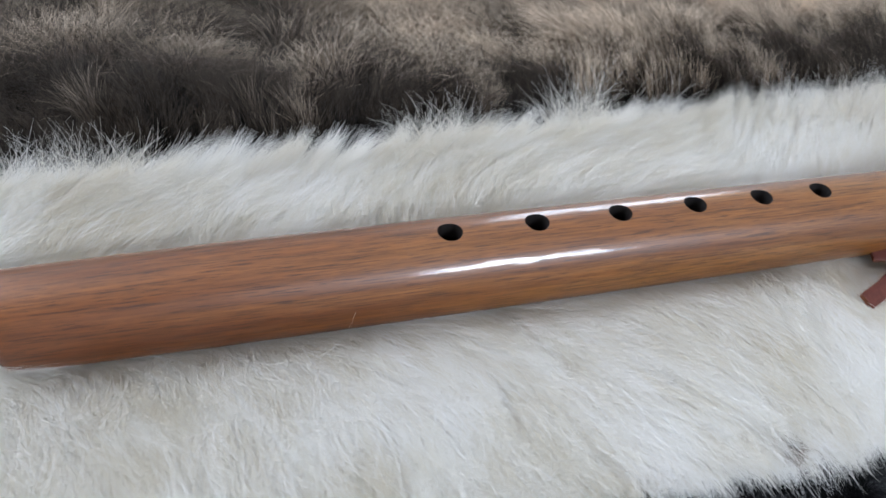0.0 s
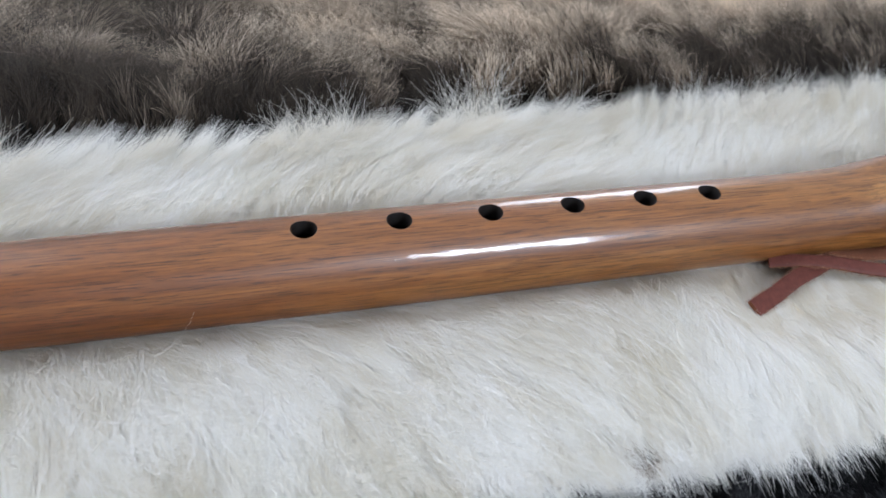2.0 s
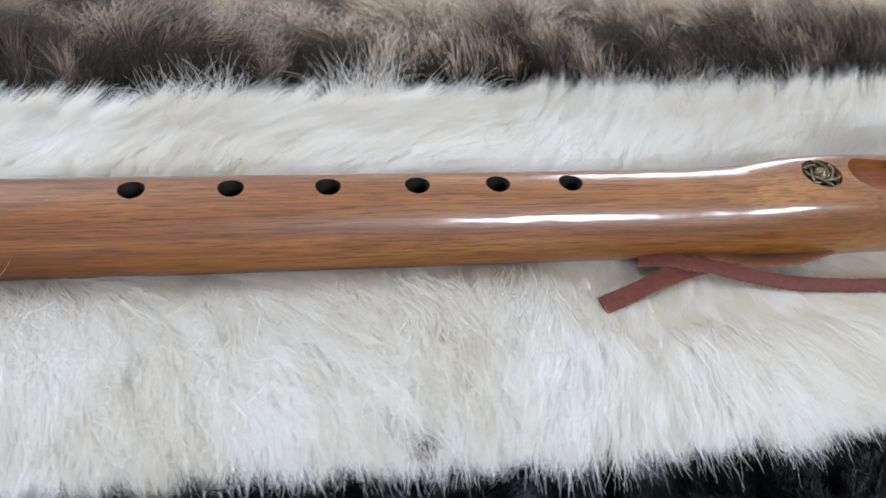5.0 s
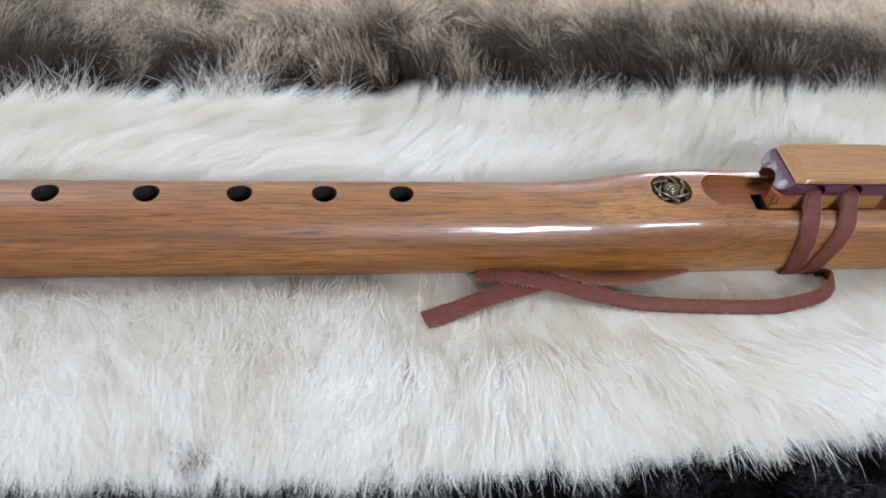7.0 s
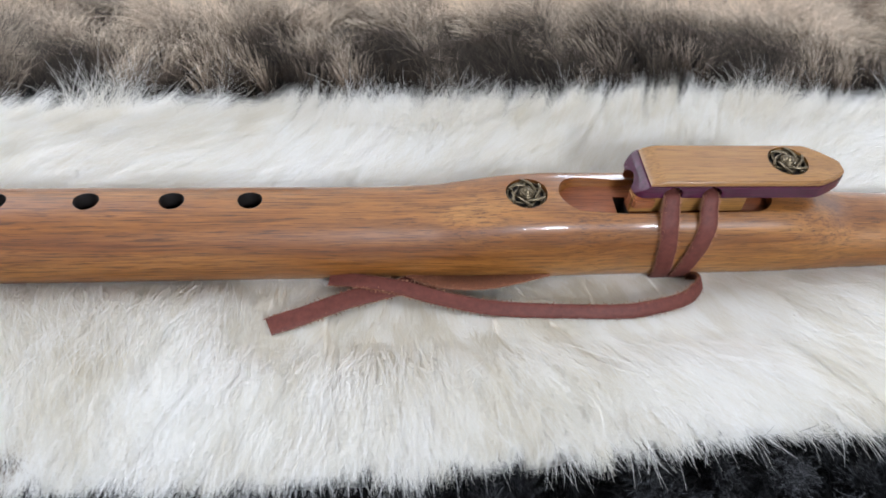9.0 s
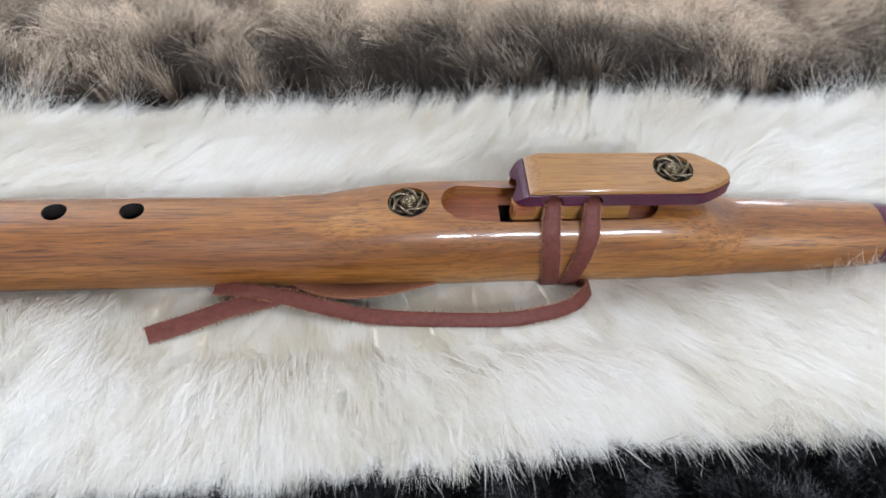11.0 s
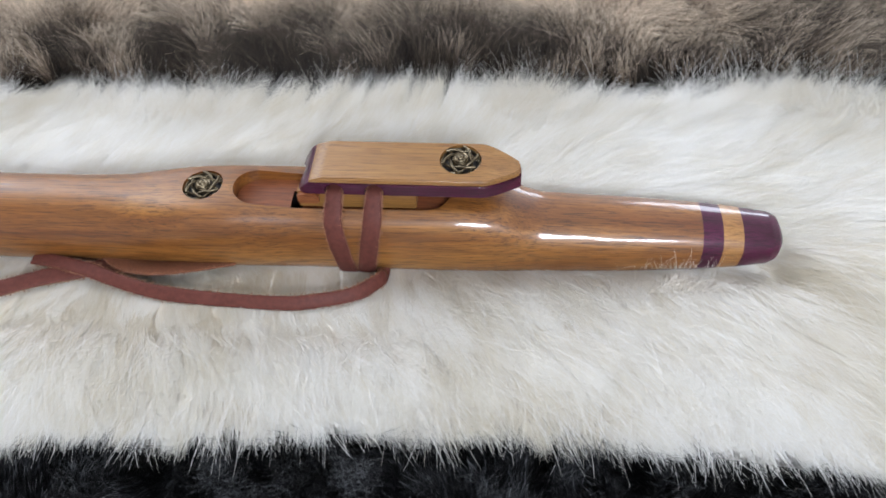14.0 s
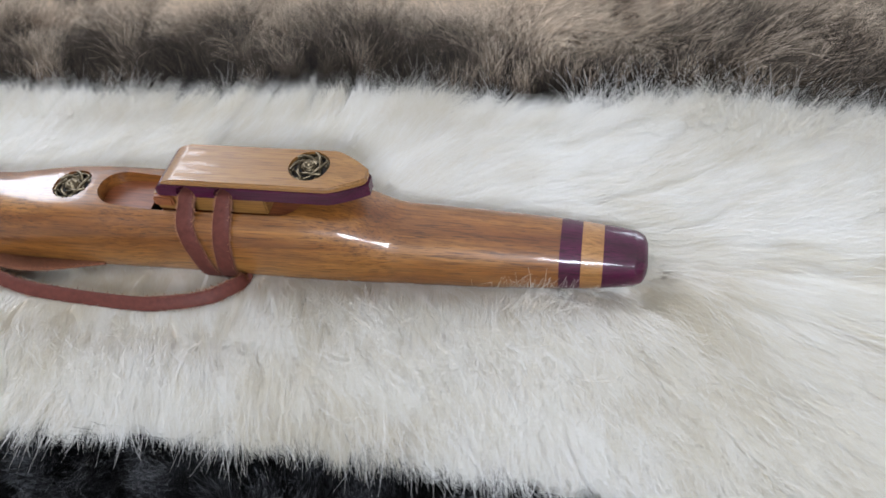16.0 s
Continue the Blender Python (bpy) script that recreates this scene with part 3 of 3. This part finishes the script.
def hairs(name, parent, root, z0, length, heading, a0, a1, clump, pull, radius, mat, wave, seed, label, points=7, keep_off=False, turn=0.55, marks=(0.5, 0.2, 0.3), shift=0.0):
    """Hair curves. Each rises at a0 and bends to a1 (degrees) while it grows towards its heading; neighbours draw together into locks."""
    rng = np.random.default_rng(seed)
    n = len(root)
    bent = root + clump * np.stack([field(root[:, 0], root[:, 1], clump * 2.3, 1) - 0.5, field(root[:, 0], root[:, 1], clump * 2.3, 2) - 0.5], 1) * 1.6
    cell = np.floor(bent / clump)
    h = np.sin(cell[:, 0] * 127.1 + cell[:, 1] * 311.7 + seed) * 43758.5453
    h2 = np.sin(cell[:, 0] * 269.5 + cell[:, 1] * 183.3 + seed) * 24634.6345
    hub = (cell + 0.5 + 0.7 * (np.stack([h - np.floor(h), h2 - np.floor(h2)], 1) - 0.5)) * clump
    lockturn = (h - np.floor(h) - 0.5)
    s = np.linspace(0, 1, points)
    seg = 1.0 / (points - 1)
    ang = np.radians(a0[:, None] + (a1 - a0)[:, None] * s[None, :] ** 0.8)
    run = np.concatenate([np.zeros((n, 1)), np.cumsum(np.cos(ang[:, 1:]) * seg, 1)], 1) * length[:, None]
    rise = np.concatenate([np.zeros((n, 1)), np.cumsum(np.sin(ang[:, 1:]) * seg, 1)], 1) * length[:, None]
    head = heading + lockturn * turn
    curl = rng.normal(0, wave, n)
    th = head[:, None] + curl[:, None] * s[None, :]
    px = root[:, 0:1] + run * np.cos(th)
    py = root[:, 1:2] + run * np.sin(th)
    draw = (s ** 1.4)[None, :] * pull[:, None]
    px += (hub[:, 0:1] - root[:, 0:1]) * draw
    py += (hub[:, 1:2] - root[:, 1:2]) * draw
    pz = z0[:, None] + rise
    if keep_off:
        # lie against the flute instead of growing into it
        a = np.interp(px, DENSE, PROFILES[0]) + 0.0004
        up, down = np.interp(px, DENSE, PROFILES[1]), np.interp(px, DENSE, PROFILES[2])
        cy, cz = AXIS_Y + sink(px), AXIS_Z - sink(px)
        dy, dz = py - cy, pz - cz
        b = np.where(dz > 0, up, down) + 0.0004
        q = np.sqrt((dy / a) ** 2 + (dz / b) ** 2) + 1e-9
        inside = (q < 1) & (px > -0.1335) & (px < 0.446)
        f = np.where(inside, 1 / q, 1.0)
        py, pz = cy + dy * f, cz + dz * f
    co = np.stack([px, py, pz], 2).astype(np.float32)
    cu = bpy.data.hair_curves.new(name)
    cu.add_curves([points] * n)
    cu.position_data.foreach_set("vector", co.ravel())
    taper = (1 - 0.75 * s ** 2)
    rad = cu.attributes.get("radius") or cu.attributes.new("radius", "FLOAT", "POINT")
    rad.data.foreach_set("value", (radius[:, None] * taper[None, :]).astype(np.float32).ravel())
    al = cu.attributes.new("along", "FLOAT", "POINT")
    al.data.foreach_set("value", np.tile(s, n).astype(np.float32))
    tone = cu.attributes.new("tone", "FLOAT", "POINT")
    lock = marks[0] * rng.random(n) + marks[1] * (h2 - np.floor(h2)) + marks[2] * field(root[:, 0], root[:, 1], 0.03, 3)
    tone.data.foreach_set("value", np.repeat(lock + shift, points).astype(np.float32))
    cu.materials.append(mat)
    ob = new(name, cu)
    ob.parent = parent
    return tagged(ob, label, kind="stuff")


def scatter(rng, n, x0, x1, lo, hi):
    x = rng.uniform(x0, x1, n)
    return np.stack([x, lo(x) + (hi(x) - lo(x)) * rng.random(n)], 1)


XA, XB = -0.19, 0.66
white = backing("white_fur", white_ground, XA, XB, lambda x: front_edge(x) + 0.010, lambda x: back_edge(x) - 0.004, BACKING_W, "long-haired creamy white fur spread under the flute")
brown = backing("brown_fur", brown_ground, XA - 0.06, XB + 0.1, lambda x: back_edge(x) + 0.004, lambda x: 0.36 + 0 * x, BACKING_B, "thick brown fur with tan tips beside the white fur")
black = backing("black_fur", black_ground, XA, XB, lambda x: -0.22 + 0 * x, lambda x: front_edge(x) + 0.006, BACKING_K, "glossy black fur in front of the white fur")


def white_heading(x, y):
    front = -1.5 + 1.1 * (field(x, y, 0.10, 4) - 0.45) + 0.15 * (field(x, y, 0.025, 5) - 0.5)
    rear = 0.8 + 1.7 * (field(x, y, 0.08, 6) - 0.5) + 0.4 * (field(x, y, 0.02, 5) - 0.5)
    far = np.clip((x - 0.43) / 0.08, 0, 1)
    w = np.clip((y + 0.014) / 0.028, 0, 1)
    h = front * (1 - w) + rear * w
    return h * (1 - far) + far * (np.arctan2(y, 0.05 + 0 * x) * 0.9 + 0.8 * (field(x, y, 0.05, 4) - 0.5))


def lace_zone(x, y):
    """1 where the lace presses the pile down."""
    return np.clip((y + 0.050) / 0.012, 0, 1) * (y < 0) * np.clip((x - 0.13) / 0.02, 0, 1) * np.clip((0.32 - x) / 0.02, 0, 1)


rng = np.random.default_rng(11)
n = 760000
r = scatter(rng, n, XA, XB, lambda x: front_edge(x) + 0.011, lambda x: back_edge(x) - 0.006)
r = r[(np.abs(r[:, 1] - AXIS_Y) > 0.003) | (r[:, 0] > 0.442) | (r[:, 0] < -0.130)]
n = len(r)
x, y = r[:, 0], r[:, 1]
near = np.clip((np.abs(y) - 0.004) / 0.014, 0.25, 0.85) * (1 - 0.7 * lace_zone(x, y))
off_end = np.clip(np.maximum(x - 0.435, -0.120 - x) / 0.04, 0, 1)
near = near * (1 - off_end) + 0.8 * off_end
cream = 0 * x
for sx, sy, sr in ((0.454, -0.012, 0.010), (-0.118, 0.028, 0.018), (0.022, -0.078, 0.010), (-0.05, -0.062, 0.016), (0.095, -0.040, 0.009), (0.365, -0.066, 0.014)):
    cream = cream - 0.6 * np.exp(-(((x - sx) / sr) ** 2 + ((y - sy) / (0.7 * sr)) ** 2))
rear_rim = np.clip((y - back_edge(x) + 0.020) / 0.012, 0, 1)
hairs("pile", white, r, white_ground(x, y), (0.019 + 0.010 * rng.random(n)) * (0.8 + 0.2 * near) * (1 - 0.3 * lace_zone(x, y)) * (0.6 + 0.4 * np.clip((y - front_edge(x) - 0.011) / 0.02, 0, 1)), white_heading(x, y), 14 + 38 * near + 18 * rear_rim + rng.normal(0, 6, n), -3 + 22 * rear_rim + rng.normal(0, 5, n),
      0.006, 0.25 + 0.3 * rng.random(n), 0.00004 + 0.00003 * rng.random(n), FUR_WHITE, 0.12, 21, "soft white hair lying in loose locks", points=6, keep_off=True, turn=0.5, marks=(0.42, 0.45, 0.35), shift=cream - 0.06)
# coarser, brighter hairs on top of the pile
n = 120000
r = scatter(rng, n, XA, XB, lambda x: front_edge(x) + 0.011, lambda x: back_edge(x) - 0.005)
r = r[((np.abs(r[:, 1]) > 0.011) | (r[:, 0] > 0.45)) & (lace_zone(r[:, 0], r[:, 1]) < 0.3) & (field(r[:, 0], r[:, 1], 0.012, 5) + 0.5 * rng.random(n) > 0.62)]
n = len(r)
x, y = r[:, 0], r[:, 1]
low = lace_zone(x, y)
hairs("guard_hair", white, r, white_ground(x, y) + 0.002, (0.014 + 0.012 * rng.random(n)) * (1 - 0.4 * low), white_heading(x, y) + rng.normal(0, 0.13, n), (40 - 20 * low) * np.clip((np.abs(y) - 0.002) / 0.014, 0.45, 1) + rng.normal(0, 8, n), 2 + rng.normal(0, 7, n),
      0.004, 0.2 + 0.4 * rng.random(n), 0.00005 + 0.00006 * rng.random(n) ** 2, FUR_GUARD, 0.16, 26, "coarser bright white hairs over the pile", keep_off=True, turn=0.5, marks=(0.6, 0.3, 0.3))
# stray hairs that stand off the pile
n = 4500
r = scatter(rng, n, XA, XB, lambda x: front_edge(x) + 0.011, lambda x: back_edge(x) - 0.005)
r = r[(np.abs(r[:, 1]) > 0.024) & (lace_zone(r[:, 0], r[:, 1]) < 0.05)]
n = len(r)
x, y = r[:, 0], r[:, 1]
hairs("stray_hair", white, r, white_ground(x, y) + 0.004, 0.010 + 0.012 * rng.random(n), white_heading(x, y) + rng.normal(0, 0.4, n), 42 + rng.normal(0, 12, n), 5 + rng.normal(0, 12, n),
      0.004, 0.2 * rng.random(n), 0.00005 + 0.00003 * rng.random(n), FUR_WHITE, 0.5, 22, "single hairs standing off the pile", keep_off=True)
# wisps along both borders, in tufts
n = 17000
r = scatter(rng, n, XA, XB, lambda x: back_edge(x) - 0.012, lambda x: back_edge(x) - 0.002)
r = r[field(r[:, 0], r[:, 1] * 0.2, 0.013, 7) > 0.62 - 0.2 * np.clip((r[:, 0] - 0.32) / 0.1, 0, 1)]
n = len(r)
hairs("wisp", white, r, white_ground(r[:, 0], r[:, 1]) + 0.003, 0.011 + 0.019 * rng.random(n) ** 1.3, 1.3 + 1.4 * (field(r[:, 0], r[:, 1], 0.02, 1) - 0.5) + rng.normal(0, 0.4, n), 58 + rng.normal(0, 12, n), 20 + rng.normal(0, 25, n),
      0.009, 0.5 + 0.3 * rng.random(n), 0.00005 + 0.00003 * rng.random(n), FUR_WHITE, 0.8, 23, "wispy white hair reaching over the brown fur")
n = 18000
r = scatter(rng, n, XA, XB, lambda x: front_edge(x) + 0.010, lambda x: front_edge(x) + 0.020)
r = r[field(r[:, 0], r[:, 1] * 0.2, 0.02, 2) > 0.35]
n = len(r)
hairs("fringe", white, r, white_ground(r[:, 0], r[:, 1]) + 0.002, (0.006 + 0.012 * rng.random(n) ** 2.2) * (1 - 0.25 * np.clip((r[:, 0] - 0.15) / 0.1, 0, 1)), -1.15 + 2.4 * (field(r[:, 0], r[:, 1], 0.028, 4) - 0.5) + rng.normal(0, 0.35, n), 30 + rng.normal(0, 12, n), -14 + rng.normal(0, 18, n),
      0.006, 0.4 + 0.3 * rng.random(n), 0.00004 + 0.00003 * rng.random(n), FUR_GUARD, 0.9, 24, "white fringe hanging over the black fur")

n = 380000
r = scatter(rng, n, XA - 0.06, XB + 0.1, lambda x: back_edge(x) + 0.004, lambda x: 0.355 + 0 * x)
x, y = r[:, 0], r[:, 1]
inner_part = np.clip((y - back_edge(x)) / 0.03, 0, 1)
lean = np.interp(x, [-0.1, 0.1, 0.3, 0.42, 0.55], [2.0, 1.6, 1.4, 0.6, 0.1]) + 1.6 * (field(x, y, 0.07, 2) - 0.5) + 1.5 * (field(x, y, 0.026, 6) - 0.5)
# darker towards one end and beside the white fur, paler far back, darker saddles
brown_tone = -0.30 * np.clip((0.12 - x) / 0.16, 0, 1) - 0.30 * np.clip((0.028 - (y - back_edge(x))) / 0.012, 0, 1) + (0.08 + 0.35 * np.clip((y - 0.105) / 0.06, 0, 1)) * np.clip((x + 0.02) / 0.1, 0, 1)
brown_tone -= 0.30 * np.clip((0.042 - (y - back_edge(x))) / 0.015, 0, 1) * np.clip((x - 0.10) / 0.08, 0, 1) * np.clip((0.40 - x) / 0.08, 0, 1)
brown_tone -= 1.0 * np.exp(-((x - 0.474) / 0.016) ** 2 - ((y - 0.122) / 0.007) ** 2)
across, down = x * np.sin(lean) - y * np.cos(lean), x * np.cos(lean) + y * np.sin(lean)
brown_tone += 0.14 + 1.1 * (field(across, down * 0.4, 0.009, 4) - 0.5) - 0.24 * np.clip((x - 0.34) / 0.1, 0, 1)
brown_tone -= 0.2 * np.clip((field(x, y * 2.2, 0.055, 0) - 0.58) / 0.2, 0, 1)
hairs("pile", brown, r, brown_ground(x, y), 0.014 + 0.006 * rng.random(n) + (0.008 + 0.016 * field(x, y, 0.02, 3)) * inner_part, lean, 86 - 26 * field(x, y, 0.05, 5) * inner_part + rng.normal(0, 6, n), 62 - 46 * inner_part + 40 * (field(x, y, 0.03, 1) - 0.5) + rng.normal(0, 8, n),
      0.0075, (0.45 + 0.3 * rng.random(n)) * (0.25 + 0.75 * inner_part), 0.00007 + 0.00006 * rng.random(n), FUR_BROWN, 0.45, 31, "dense brown hair with dark roots and tan tips", turn=1.2, marks=(0.25, 0.4, 0.25), shift=brown_tone)

n = 150000
r = scatter(rng, n, XA, XB, lambda x: -0.2 + 0 * x, lambda x: front_edge(x) + 0.006)
x, y = r[:, 0], r[:, 1]
lean = 6.28 * field(x, y, 0.05, 6) + 1.2 * (field(x, y, 0.015, 2) - 0.5)
hairs("pile", black, r, black_ground(x, y), 0.011 + 0.006 * rng.random(n), lean, 75 + rng.normal(0, 10, n), 30 + rng.normal(0, 18, n),
      0.009, 0.45 + 0.35 * rng.random(n), 0.00006 + 0.00004 * rng.random(n), FUR_BLACK, 0.4, 41, "short glossy black hair in tufts", points=6, turn=3.0, marks=(0.5, 0.5, 0.1), shift=-0.26)

# a tuft that laps up against the flute
n = 130
r = np.stack([rng.normal(0.405, 0.007, n), rng.normal(-0.0215, 0.002, n)], 1)
hairs("tuft", white, r, white_ground(r[:, 0], r[:, 1]) + 0.002, 0.008 + 0.009 * rng.random(n), 0.9 + rng.normal(0, 0.4, n), 36 + rng.normal(0, 10, n), 22 + rng.normal(0, 15, n),
      0.006, 0.4 + 0.3 * rng.random(n), 0.00005 + 0.00003 * rng.random(n), FUR_WHITE, 0.5, 25, "tuft of white hair against the flute", keep_off=True)

# ---- small things caught in the fur ----
bm = bmesh.new()
bmesh.ops.create_icosphere(bm, subdivisions=2, radius=0.0011)
for v in bm.verts:
    v.co = Vector((v.co.x * 1.5, v.co.y, v.co.z * 0.6)) * (0.8 + 0.5 * noise.noise(v.co * 900)) + Vector((0.0835, -0.0850, 0.0145))
burr = new("seed_burr", from_bm("seed_burr", bm, plain("dark_burr", (0.035, 0.026, 0.02), 0.9)))
tagged(burr, "small dark brown burr caught in the white fur", "burr")
n = 420
a, d = rng.uniform(0, 2 * math.pi, n), rng.random(n) ** 0.6
r = np.stack([0.0835 + 0.0042 * d * np.cos(a), -0.0845 + 0.0026 * d * np.sin(a)], 1)
hairs("matted_hair", burr, r, 0.0125 + 0.0015 * rng.random(n), 0.003 + 0.005 * rng.random(n), a + 1.9, 30 + rng.normal(0, 12, n), -15 + rng.normal(0, 15, n),
      0.003, 0.3 + 0.4 * rng.random(n), 0.00005 + 0.00003 * rng.random(n), FUR_SINGED, 1.0, 27, "matted brownish hair curled round the burr")
